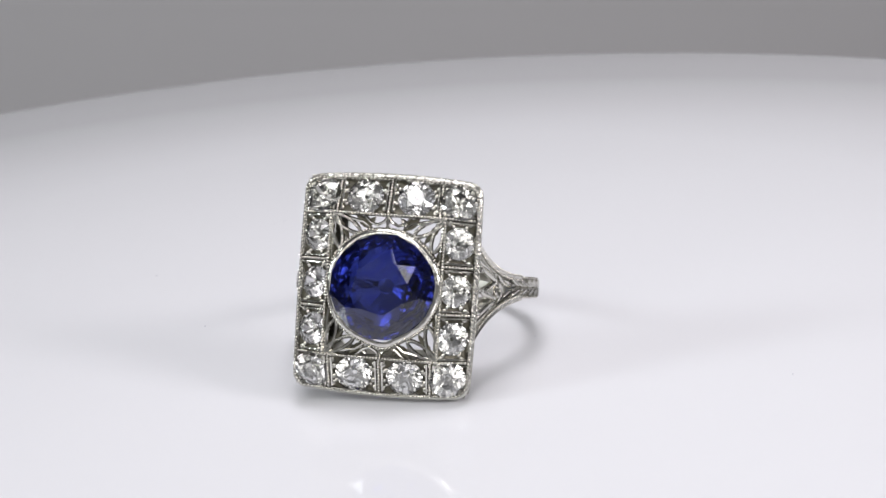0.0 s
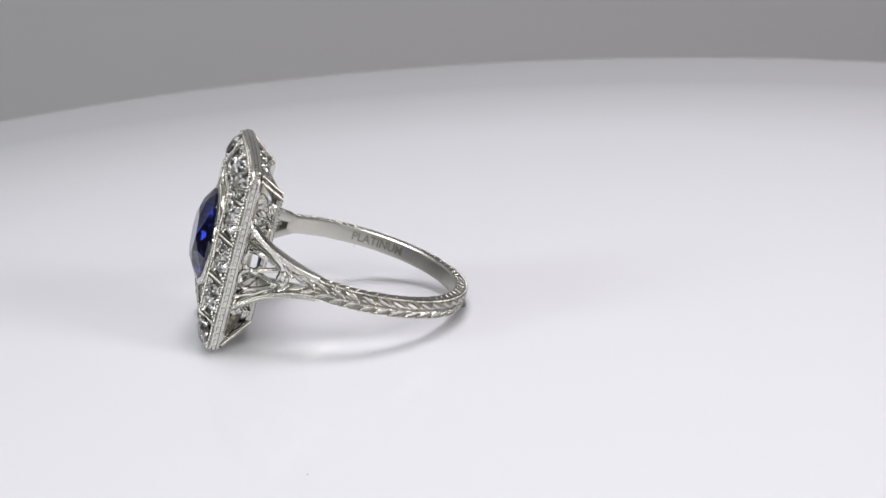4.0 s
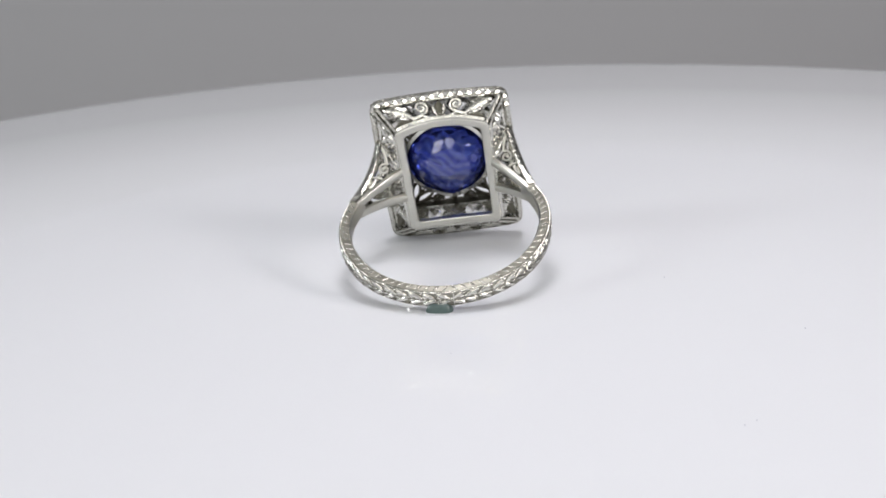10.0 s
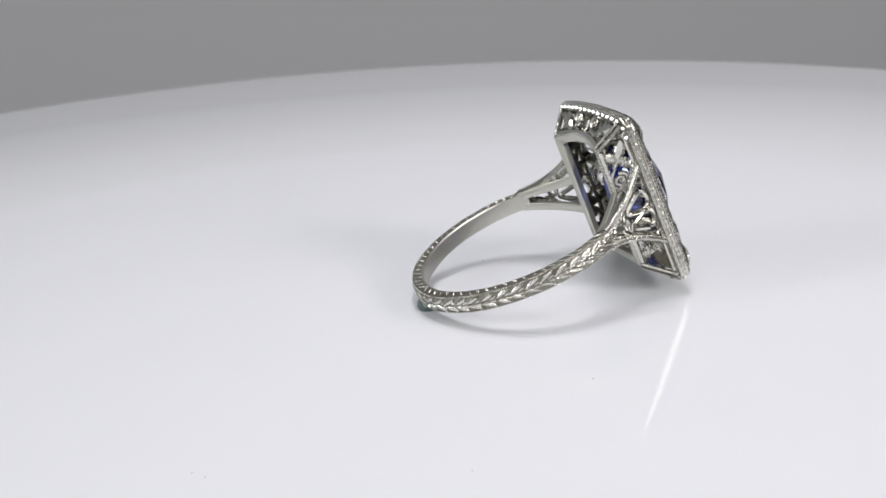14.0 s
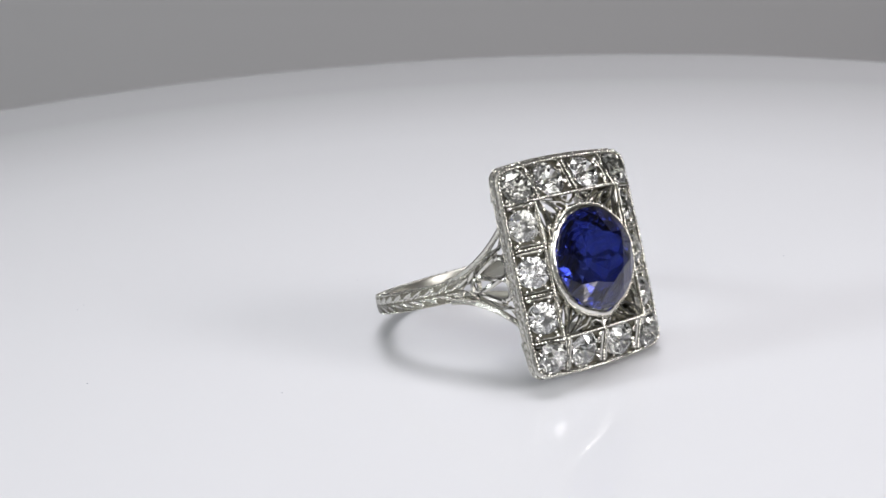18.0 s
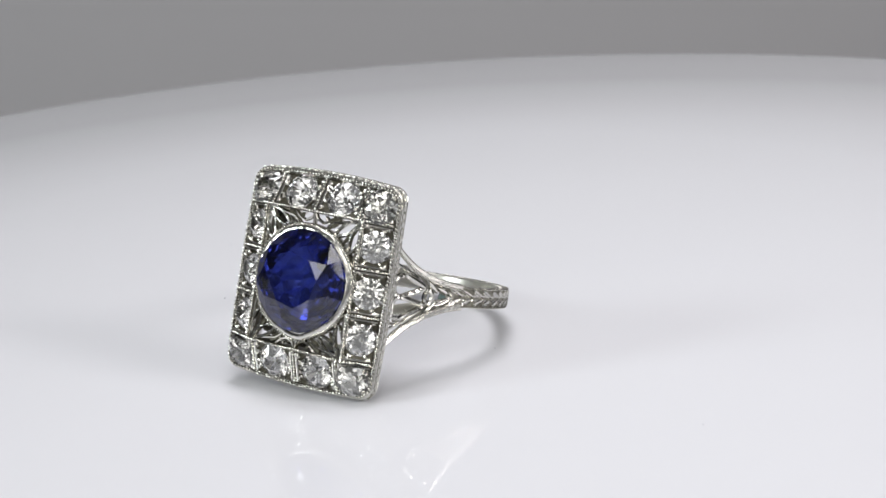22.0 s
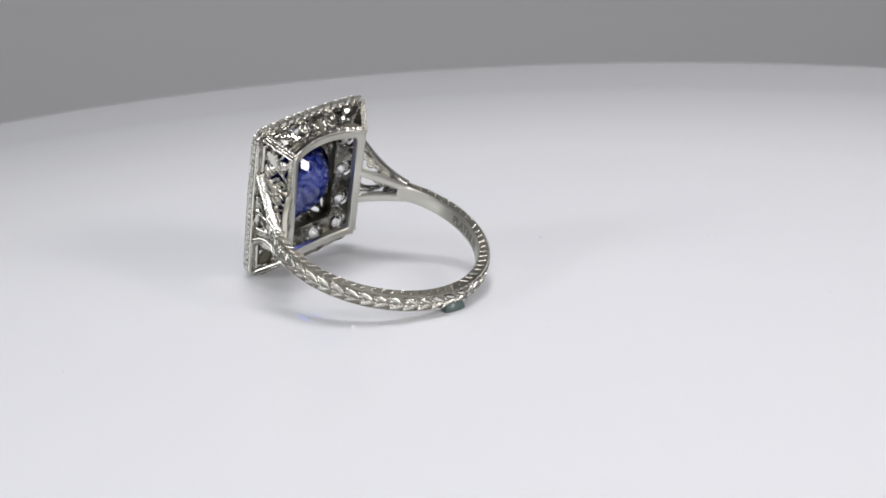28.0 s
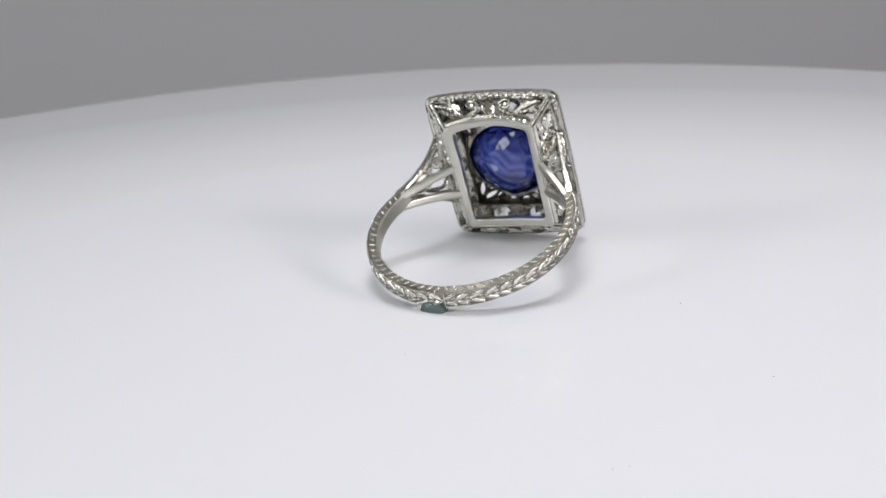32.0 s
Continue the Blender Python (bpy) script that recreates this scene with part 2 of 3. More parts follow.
# outer rim: a wall round the head with a rolled front edge
b = Build()
b.loft([flare(rrect(HX - 0.42, HY - 0.42, 0.65, BX, BY), 0.32), flare(rrect(HX - 0.30, HY - 0.30, 0.7, BX, BY), 0.47), flare(rrect(HX - 0.12, HY - 0.12, 0.85, BX, BY), 0.47),
        flare(rrect(HX, HY, 0.9, BX, BY), 0.36), flare(rrect(HX, HY, 0.9, BX, BY), 0.23), flare(rrect(HX - 0.07, HY - 0.07, 0.85, BX, BY), 0.20),
        flare(rrect(HX - 0.07, HY - 0.07, 0.85, BX, BY), -0.10), flare(rrect(HX, HY, 0.9, BX, BY), -0.14), flare(rrect(HX - 0.02, HY - 0.02, 0.9, BX, BY), -0.26),
        flare(rrect(HX - 0.2, HY - 0.2, 0.85, BX, BY), -0.32), flare(rrect(HX - 0.65, HY - 0.65, 0.7, BX, BY), -0.28), flare(rrect(HX - 0.7, HY - 0.7, 0.7, BX, BY), 0.11)], wrap=True)
rim = part("rim", b, ENGRAVED, ring, "bright platinum rim", True)
b = Build()
for p in resample(loop3(rrect(HX - 0.16, HY - 0.16, 0.85, BX, BY), 0.49), 0.27):
    b.bead(p + Vector((random.uniform(-0.02, 0.02), random.uniform(-0.02, 0.02), 0.05)), random.uniform(0.12, 0.145))
part("rim_milgrain", b, PLATINUM, rim, "row of fine platinum beads", True)
b = Build()
for p in resample(flare(rrect(HX - 0.03, HY - 0.03, 0.85, BX, BY), 0.05), 0.56):
    side = abs(p.x) / HX > abs(p.y) / HY
    b.box(Matrix.Translation(p) @ Matrix.Rotation(random.uniform(-0.06, 0.06), 4, "Z"), 0.12 if side else 0.36, 0.36 if side else 0.12, 0.24)
part("notched_strip", b, ENGRAVED, rim, "row of cut notches round the rim")

tooth = None
for p in resample(flare(rrect(HX - 0.34, HY - 0.34, 0.7, BX, BY), -0.36), 0.86):
    if p.y > HY * 0.75:
        if tooth is None:
            tooth = part("rim_tooth", Build().bead((0, 0, 0), 0.33, 0.7, seg=4, rings=2), PLATINUM, rim)
            piece = tooth
        else:
            piece = new("rim_tooth", tooth.data)
            piece.parent = rim
        piece.matrix_local = Matrix.Translation(p * 0.001) @ Matrix.Scale(random.uniform(0.93, 1.04), 4)
for inset, size in ((0.05, 0.06), (0.66, 0.07)):
    b = Build().tube(flare(rrect(HX - inset, HY - inset, 0.85, BX, BY), -0.29), size, closed=True, segs=6)
    part("rear_rail", b, PLATINUM, rim, smooth=True)

# the face: one drilled cell for each stone
CELLS = []
for sy in (1, -1):
    CELLS += [(-HX + 0.36, -3.68, sy), (-3.68, 0, sy), (0, 3.68, sy), (3.68, HX - 0.36, sy)]
cells = [(x0, x1, 5.0, HY - 0.36 + 0.0, 1) if sy > 0 else (x0, x1, -HY + 0.36, -5.0, -1) for x0, x1, sy in CELLS]
for x0, x1 in ((-HX + 0.4, -IX), (IX, HX - 0.4)):
    cells += [(x0, x1, y0, y1, 0) for y0, y1 in ((1.67, 5.0), (-1.67, 1.67), (-5.0, -1.67))]


def warp(x, y):
    """The swell of the face's edges, fading towards its middle."""
    ux, uy = x / HX, y / HY
    return (x + BX * ux * (1 - uy * uy), y + BY * uy * abs(uy) * (1 - ux * ux))


def gem(r, table, crown, depth, culet, n=8, star=0.62, shape=None, girdle=0.05, steps=1, turn=0.0):
    """A faceted stone: table, star and kite facets, girdle, pavilion in one or more steps, culet."""
    shape = shape or (lambda a: 1.0)
    k = n * 2
    P = lambda rad, i, z: (rad * shape(turn + math.pi * 2 * i / k) * math.cos(turn + math.pi * 2 * i / k), rad * shape(turn + math.pi * 2 * i / k) * math.sin(turn + math.pi * 2 * i / k), z)
    v, f = [], []
    T = [P(r * table, 2 * i, crown) for i in range(n)]
    S = [P(r * (table + (1 - table) * 0.52), 2 * i + 1, crown * star) for i in range(n)]
    G = [P(r, i, 0) for i in range(k)]
    G2 = [P(r, i, -girdle) for i in range(k)]
    v = T + S + G + G2
    t0, s0, g0, h0 = 0, n, 2 * n, 2 * n + k
    f.append(tuple(range(n)))
    for i in range(n):
        j = (i + 1) % n
        f.append((t0 + i, s0 + i, t0 + j))
        f.append((t0 + j, s0 + i, g0 + (2 * i + 2) % k, s0 + j))
        f.append((s0 + i, g0 + 2 * i, g0 + 2 * i + 1))
        f.append((s0 + i, g0 + 2 * i + 1, g0 + (2 * i + 2) % k))
    for i in range(k):
        f.append((g0 + i, h0 + i, h0 + (i + 1) % k, g0 + (i + 1) % k))
    prev, zprev = h0, -girdle
    for st in range(1, steps):
        q = st / steps
        rad = r * (1 - 0.62 * q ** 2.4)
        L = [P(rad, i + 0.5 * (st % 2), -girdle - (depth - girdle) * (q * 0.95)) for i in range(k)]
        base = len(v)
        v += L
        for i in range(k):
            j = (i + 1) % k
            if st % 2:
                f += [(prev + i, base + i, prev + j), (base + i, base + j, prev + j)]
            else:
                f += [(prev + i, base + j, prev + j), (prev + i, base + i, base + j)]
        prev = base
    C = [P(r * culet, 2 * i, -depth) for i in range(n)]
    c0 = len(v)
    v += C
    for i in range(n):
        j = (i + 1) % n
        f.append((prev + 2 * i, c0 + i, prev + 2 * i + 1))
        f.append((prev + 2 * i + 1, c0 + i, c0 + j))
        f.append((prev + 2 * i + 1, c0 + j, prev + (2 * i + 2) % k))
    f.append(tuple(range(c0 + n - 1, c0 - 1, -1)))
    return Build().add(v, f)


stone_meshes = {}
prongs = Build()
for x0, x1, y0, y1, row in cells:
    cx, cy = (x0 + x1) / 2, (y0 + y1) / 2
    if row:
        cy += 0.03 * row
    rad = 1.34 if row else 1.18
    hole = rad * 0.93
    edge, ring_pts = [], []
    for j in range(24):
        a = 2 * math.pi * j / 24
        c, s = math.cos(a), math.sin(a)
        k = 1 / max(abs(c), abs(s))
        edge.append((cx + c * k * (x1 - x0) / 2, (y0 + y1) / 2 + s * k * (y1 - y0) / 2))
        ring_pts.append((cx + hole * c, cy + hole * s))
    W = [warp(*p) for p in edge]
    H = [warp(*p) for p in ring_pts]
    sink = 0.12
    plate = Build()
    plate.loft([[(x, y, face_z(*e) - sink + 0.06) for (x, y), e in zip(W, edge)], [(x, y, face_z(*e) - sink - 0.12) for (x, y), e in zip(H, ring_pts)],
                [(x * 0.97 + 0.03 * cx, y * 0.97 + 0.03 * cy, face_z(*e) - sink - 0.9) for (x, y), e in zip(H, ring_pts)],
                [(x, y, face_z(*e) - sink - 0.9) for (x, y), e in zip(W, edge)]])
    wx, wy = warp(cx, cy)
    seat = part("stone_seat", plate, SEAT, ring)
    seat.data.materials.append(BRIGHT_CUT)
    # front and hole walls are bright cut; the back keeps its painted-in shade
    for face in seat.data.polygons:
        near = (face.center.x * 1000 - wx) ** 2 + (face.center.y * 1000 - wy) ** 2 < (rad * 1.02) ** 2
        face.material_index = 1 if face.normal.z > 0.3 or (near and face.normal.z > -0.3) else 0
    nrm = face_normal(cx, cy)
    wx, wy = warp(cx, cy)
    place = Matrix.Translation((wx * 0.001, wy * 0.001, (face_z(cx, cy) - 0.04) * 0.001)) @ nrm.to_track_quat("Z", "Y").to_matrix().to_4x4()
    place = place @ Euler((random.uniform(-0.09, 0.09), random.uniform(-0.09, 0.09), random.uniform(0, 3))).to_matrix().to_4x4()
    key = round(rad, 2)
    if key not in stone_meshes:
        stone_meshes[key] = part("diamond", gem(rad, 0.46, rad * 0.36, rad * 0.86, 0.11), DIAMOND, ring, "old-cut round diamond", at=place)
    else:
        ob = new("diamond", stone_meshes[key].data)
        ob.parent, ob.matrix_local = ring, place
        tagged(ob, "old-cut round diamond")
    # grains that hold the stone
    for j in range(8):
        a = radians(22.5 + 45 * j) + random.uniform(-0.1, 0.1)
        px, py = cx + math.cos(a) * (rad + 0.06), cy + math.sin(a) * (rad + 0.06)
        if not (x0 - 0.05 < px < x1 + 0.05 and y0 - 0.05 < py < y1 + 0.05):
            continue
        wx, wy = warp(px, py)
        prongs.bead((wx, wy, face_z(px, py) - 0.02), random.uniform(0.12, 0.2), 1.0)
    for sx, sy in ((1, 1), (1, -1), (-1, 1), (-1, -1)):
        px, py = cx + sx * ((x1 - x0) / 2 - 0.30), (y0 + y1) / 2 + sy * ((y1 - y0) / 2 - 0.30)
        wx, wy = warp(px, py)
        prongs.bead((wx, wy, face_z(px, py) - 0.06), random.uniform(0.2, 0.29), 0.8)
    if row and x1 - x0 > 3:
        for sx, sy in ((1, 1), (1, -1), (-1, 1), (-1, -1)):
            px, py = cx + sx * ((x1 - x0) / 2 - 0.42), (y0 + y1) / 2 + sy * 0.34
            wx, wy = warp(px, py)
            prongs.bead((wx, wy, face_z(px, py) - 0.06), random.uniform(0.17, 0.24), 0.8)
tagged(part("prong_grain", prongs, PLATINUM, ring, "raised platinum grains round the stones", True), kind="stuff")


def divider(x0, y0, x1, y1):
    """Two fine rails with a beaded rope between them, laid over the dome."""
    d = Vector((x1 - x0, y1 - y0, 0)).normalized()
    s = Vector((-d.y, d.x, 0))
    b = Build()
    n = 8
    for off in (-0.24, 0.24):
        path = []
        for i in range(n + 1):
            x, y = x0 + (x1 - x0) * i / n, y0 + (y1 - y0) * i / n
            wx, wy = warp(x + s.x * off, y + s.y * off)
            path.append((wx, wy, face_z(x, y) + 0.06))
        b.tube(path, 0.10, segs=6)
    k = int((Vector((x1 - x0, y1 - y0, 0)).length) / 0.2)
    for i in range(k + 1):
        x, y = x0 + (x1 - x0) * i / k, y0 + (y1 - y0) * i / k
        wx, wy = warp(x, y)
        b.bead((wx, wy, face_z(x, y) + 0.13), 0.135)
    part("divider", b, PLATINUM, ring, smooth=True)


for sy in (1, -1):
    for x in (-3.68, 0, 3.68):
        divider(x, sy * (IY + 0.12), x, sy * (HY - 0.42))
for sx in (1, -1):
    for y in (5.0, 1.67, -1.67, -5.0):
        divider(sx * (IX + 0.1), y, sx * (HX - 0.42), y)

# inner border of the face
b = Build()
b.loft([loop3(rrect(IX + 0.22, IY + 0.2, 0.12), CROWN - 0.25), loop3(rrect(IX + 0.2, IY + 0.18, 0.12), CROWN + 0.08), loop3(rrect(IX + 0.02, IY + 0.0, 0.1), CROWN + 0.12),
        loop3(rrect(IX - 0.05, IY - 0.05, 0.1), CROWN + 0.02), loop3(rrect(IX - 0.05, IY - 0.05, 0.1), 0.45), loop3(rrect(IX + 0.2, IY + 0.2, 0.1), 0.45)], wrap=True)
border = part("inner_border", b, PLATINUM, ring, smooth=True)
shade_back(border, None)
b = Build()
for p in resample(loop3(rrect(IX + 0.1, IY + 0.09, 0.12), CROWN + 0.13), 0.22):
    b.bead(p + Vector((0, 0, 0.05)), random.uniform(0.115, 0.135))
part("inner_milgrain", b, PLATINUM, border, "row of fine platinum beads", True)

# bezel, with a slight point at its foot
BEZ = lambda a: 0.20 * math.exp(-((a - 4.80) / 0.2) ** 2) + 0.045 * math.sin(3 * a + 1) + 0.02 * math.sin(7 * a)
b = Build()
b.loft(lathe([(4.20, 0.95), (4.26, 1.15), (4.22, 1.5), (4.14, 1.72), (4.03, 1.86), (3.90, 1.94), (3.73, 1.94), (3.68, 1.85), (3.76, 1.6), (3.74, 1.4), (3.85, 0.95)], 96, BEZ), wrap=True)
bezel = part("bezel", b, PLATINUM, ring, "thin rubbed-over platinum bezel", True)
b = Build()
for i in range(118):
    a = 2 * math.pi * i / 118
    r = 4.14 + BEZ(a)
    b.bead((r * math.cos(a), r * math.sin(a), 1.76), 0.1)
part("bezel_milgrain", b, PLATINUM, bezel, "row of fine platinum beads", True)
CUSHION = lambda a: 1.0 + 0.012 * math.cos(4 * a) + 0.006 * math.sin(2 * a)
stone = part("sapphire", gem(3.76, 0.53, 0.88, 3.5, 0.16, n=8, shape=CUSHION, girdle=0.10, steps=7, turn=0.18), SAPPHIRE, ring, "large round deep blue faceted sapphire", at=pose(0, 0, 0.00214))
stone.data.materials.append(SILKY)
for face in stone.data.polygons:
    face.material_index = 1 if face.normal.z < -0.05 else 0

# leaf filigree between bezel and border
b = Build()
for sx in (1, -1):
    for sy in (1, -1):
        c = (sx * (IX - 0.1), sy * (IY - 0.1), 1.25)
        for a, w in ((38, 0.36), (62, 0.36)):
            e = Vector((sx * 4.25 * math.cos(radians(a)), sy * 4.25 * math.sin(radians(a)), 1.28))
            d = Vector(c) - e
            n = Vector((-d.y, d.x, 0)).normalized()
            b.tube([e + d * (0.5 - 0.5 * math.cos(t)) + n * (w * math.sin(t)) + Vector((0, 0, 0.06)) for t in [2 * math.pi * k / 18 for k in range(18)]], 0.15, closed=True, segs=6, flat=1.6)
        b.leaf((sx * 4.25 * math.cos(radians(50)), sy * 4.25 * math.sin(radians(50)), 1.3), (c[0], c[1], 1.38), 0.55, (0, 0, 1), 0.2)
        for a0, x, y in ((24, sx * (IX - 0.05), sy * 3.0), (74, sx * 2.3, sy * (IY - 0.05))):
            e = Vector((sx * 4.25 * math.cos(radians(a0)), sy * 4.25 * math.sin(radians(a0)), 1.3))
            b.tube([Vector(c) + (Vector((x, y, 1.3)) - Vector(c)) * 0.15, (e + Vector((x, y, 1.3))) / 2 + Vector((0, 0, 0.06)), e], 0.13, flat=1.6)
            b.leaf(e, Vector((x, y, 1.34)), 0.68, (0, 0, 1), 0.2)
        b.tube([(sx * 1.7, sy * 4.95, 1.3), (sx * 1.2, sy * 4.5, 1.35), (sx * 0.75, sy * 4.35, 1.3), (sx * 0.25, sy * 4.6, 1.32), (sx * 0.05, sy * 4.95, 1.3)], 0.12, flat=1.6)
        b.leaf((sx * 1.55, sy * 4.2, 1.3), (sx * 0.9, sy * 4.9, 1.34), 0.48, (0, 0, 1), 0.16)
for sy in (1, -1):
    b.tube([(0, sy * 4.2, 1.3), (0, sy * 5.0, 1.3)], 0.14, flat=1.6)
shade_back(part("face_filigree", b, PLATINUM, ring, "pierced leaf filigree round the bezel", True), Vector((0, 0, 1)))

# ---- gallery behind the face ----
RX, RY, RZ, SX, SY = 4.28, 5.45, -2.75, -0.10, 0.22


def arch(x):
    return 0.85 * (1 - (x / RX) ** 2)


def rear(hx, hy, z):
    out = []
    for x, y in rrect(hx, hy, 0.35):
        up = 0.45 * max(0, 1 - (x / RX) ** 2) if y > 0 else 0.0
        out.append((x + SX, y + SY + up * max(0, y / hy), z + arch(x) * (0.6 + 0.4 * y / hy)))
    return out


b = Build()
b.loft([rear(RX, RY, RZ + 0.45), rear(RX + 0.06, RY + 0.06, RZ + 0.15), rear(RX - 0.05, RY - 0.05, RZ), rear(RX - 0.62, RY - 0.62, RZ), rear(RX - 0.7, RY - 0.7, RZ + 0.08), rear(RX - 0.7, RY - 0.7, RZ + 0.55)], wrap=True)
rear_frame = part("rear_frame", b, POLISHED, ring, "smooth polished platinum frame behind the head", True)
b = Build()
for p in resample(rear(RX + 0.05, RY + 0.05, RZ + 0.18), 0.3):
    b.bead(p, 0.14)
for p in resample(rear(RX + 0.02, RY + 0.02, RZ + 0.42), 0.26):
    b.bead(p, 0.12)
part("rear_milgrain", b, PLATINUM, rear_frame, "row of platinum beads", True)

GX, GY, GZ = HX - 0.62, HY - 0.58, -0.34


def wall_point(side, u, v):
    """A point of a gallery wall: u from -1 to 1 along it, v from 0 at the rim to 1 at the rear frame."""
    if side in "tb":
        s = 1 if side == "t" else -1
        x = u * (GX + (RX - GX) * v) + SX * v
        y0 = s * (GY + BY * (1 - u * u)) + (0.25 if s > 0 else 0)
        y1 = s * RY + SY + (0.45 * (1 - u * u) if s > 0 else 0)
        return Vector((x, y0 + (y1 - y0) * v, GZ + (RZ + 0.25 + arch(u * RX) * (1.0 if s > 0 else 0.2) - GZ) * v))
    s = 1 if side == "r" else -1
    y = u * (GY + (RY - GY) * v) + SY * v
    x0 = s * (GX + BX * (1 - u * u))
    return Vector((x0 + (s * RX + SX - x0) * v, y, GZ + (RZ + 0.25 - GZ) * v))


def wall_normal(side):
    a, c, d = wall_point(side, 0, 0), wall_point(side, 0, 1), wall_point(side, 0.2, 0)
    n = (c - a).cross(d - a).normalized()
    out = Vector((0, 1 if side == "t" else -1, 0)) if side in "tb" else Vector((1 if side == "r" else -1, 0, 0))
    return n if n.dot(out) > 0 else -n


def wire(b, side, uv, r, r2=None):
    b.tube([wall_point(side, u, v) for u, v in uv], r, r2, segs=6, up=wall_normal(side))


def scroll(b, side, u, v, ru, rv, turns, flip, r=0.17, start=0.0):
    pts = []
    for i in range(22):
        q = i / 21
        a = start + flip * turns * 2 * math.pi * q
        k = 1 - 0.82 * q
        pts.append((u + ru * k * math.cos(a), v + rv * k * math.sin(a)))
    wire(b, side, pts, r, r * 0.75)
    b.bead(wall_point(side, u, v), 0.2, seg=8)


for side in "tb":
    b = Build()
    n = wall_normal(side)
    W = lambda u, v: wall_point(side, u, v)
    b.leaf(W(0, 0.95), W(0, 0.08), 1.0, n, 0.26)
    for s in (1, -1):
        b.leaf(W(s * 0.01, 0.85), W(s * 0.115, 0.30), 0.62, n, 0.2, -0.06 * s)
        scroll(b, side, s * 0.31, 0.36, 0.125, 0.30, 1.6, s, r=0.165, start=math.pi / 2)
        wire(b, side, [(s * 0.31, 0.66), (s * 0.40, 0.74), (s * 0.50, 0.76), (s * 0.60, 0.66), (s * 0.66, 0.50)], 0.23, 0.18)
        wire(b, side, [(s * 0.50, 0.76), (s * 0.56, 0.90), (s * 0.66, 0.98)], 0.2, 0.16)
        b.leaf(W(s * 0.52, 0.74), W(s * 0.93, 0.13), 1.35, n, 0.3, 0.16 * s)
        b.leaf(W(s * 0.50, 0.80), W(s * 0.80, 0.52), 0.8, n, 0.22)
        b.leaf(W(s * 0.52, 0.86), W(s * 0.95, 0.86), 1.0, n, 0.24)
        wire(b, side, [(s * 0.34, 0.72), (s * 0.22, 0.86), (s * 0.10, 0.90), (0, 0.92)], 0.17)
    for v, r in ((0.03, 0.11), (0.93, 0.26)):
        wire(b, side, [(-0.93 + 1.86 * k / 10, v) for k in range(11)], r)
    shade_back(part("gallery_panel", b, PLATINUM, ring, "pierced gallery panel of leaves and scrolls", True), n)
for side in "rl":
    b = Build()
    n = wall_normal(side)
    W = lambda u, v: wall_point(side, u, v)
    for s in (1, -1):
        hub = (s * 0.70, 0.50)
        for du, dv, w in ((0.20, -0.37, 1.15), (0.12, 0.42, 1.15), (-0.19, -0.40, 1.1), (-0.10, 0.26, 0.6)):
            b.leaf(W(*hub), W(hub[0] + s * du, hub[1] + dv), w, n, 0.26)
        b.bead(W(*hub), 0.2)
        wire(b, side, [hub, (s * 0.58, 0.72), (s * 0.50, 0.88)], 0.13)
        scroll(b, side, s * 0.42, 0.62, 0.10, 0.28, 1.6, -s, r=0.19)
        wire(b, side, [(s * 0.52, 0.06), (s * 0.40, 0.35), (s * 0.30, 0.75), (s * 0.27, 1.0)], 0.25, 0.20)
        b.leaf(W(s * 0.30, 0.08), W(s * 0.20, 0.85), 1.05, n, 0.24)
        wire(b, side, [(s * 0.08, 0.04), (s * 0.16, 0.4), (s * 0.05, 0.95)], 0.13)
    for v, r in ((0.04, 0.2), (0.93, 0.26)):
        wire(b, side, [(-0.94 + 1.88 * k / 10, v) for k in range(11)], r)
    shade_back(part("gallery_panel", b, PLATINUM, ring, "pierced gallery panel of trefoil leaves and scrolls", True), n)
for sx in (1, -1):
    for sy in (1, -1):
        b = Build()
        a, c = Vector((sx * (GX - 0.10), sy * (GY - 0.08) + (0.22 if sy > 0 else 0), GZ - 0.05)), Vector((sx * (RX - 0.12) + SX, sy * (RY - 0.12) + SY, RZ + 0.25))
        b.tube([a + (c - a) * (i / 8) for i in range(9)], 0.15, 0.14, segs=8)
        off, lift = Vector((sx, -sy, 0)) * 0.24, Vector((sx, sy, -0.6)) * 0.13
        for k, size in ((-0.75, 0.125), (0.75, 0.125)):
            for i in range(20):
                b.bead(a + (c - a) * (i + 0.5) / 20 + off * k + lift * 1.25, size, seg=6, rings=3)
        part("corner_rib", b, PLATINUM, ring, smooth=True)

# ---- shank ----
SHANK = pose(0.00035, 0, -0.0100, -0.8, 2.3, 2.5)
RI, RO = 8.45, 9.40


def half_width(a):
    a = max(0.0, abs(a) - 112)
    return 0.77 + 0.0058 * a ** 1.62


def on_shank(r, a, y):
    """A point at radius r, a degrees round from the foot, y across."""
    return Vector((r * math.sin(radians(a)), y, -r * math.cos(radians(a)) * (1.075 if abs(a) < 90 else 1.0)))


END = 121
b = Build()
loops = []
for i in range(97):
    a = -END + 2 * END * i / 96
    w = half_width(a)
    t = RO + (0.06 if abs(a + 1.5) < 3 else 0)
    loops.append([on_shank(r, a, y * w) for r, y in ((RI, -0.85), (RI - 0.06, 0), (RI, 0.85), (RI + 0.12, 1.0), (t - 0.16, 1.0), (t - 0.03, 0.86), (t + 0.03, 0.4), (t + 0.05, 0), (t + 0.03, -0.4), (t - 0.03, -0.86), (t - 0.16, -1.0), (RI + 0.12, -1.0))])
b.loft(loops, caps=True)
shank = part("shank", b, POLISHED, ring, "slim tapering platinum band", True, at=SHANK)
# outer face and sides of the band take the darker metal, the inside stays polished
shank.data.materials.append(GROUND)
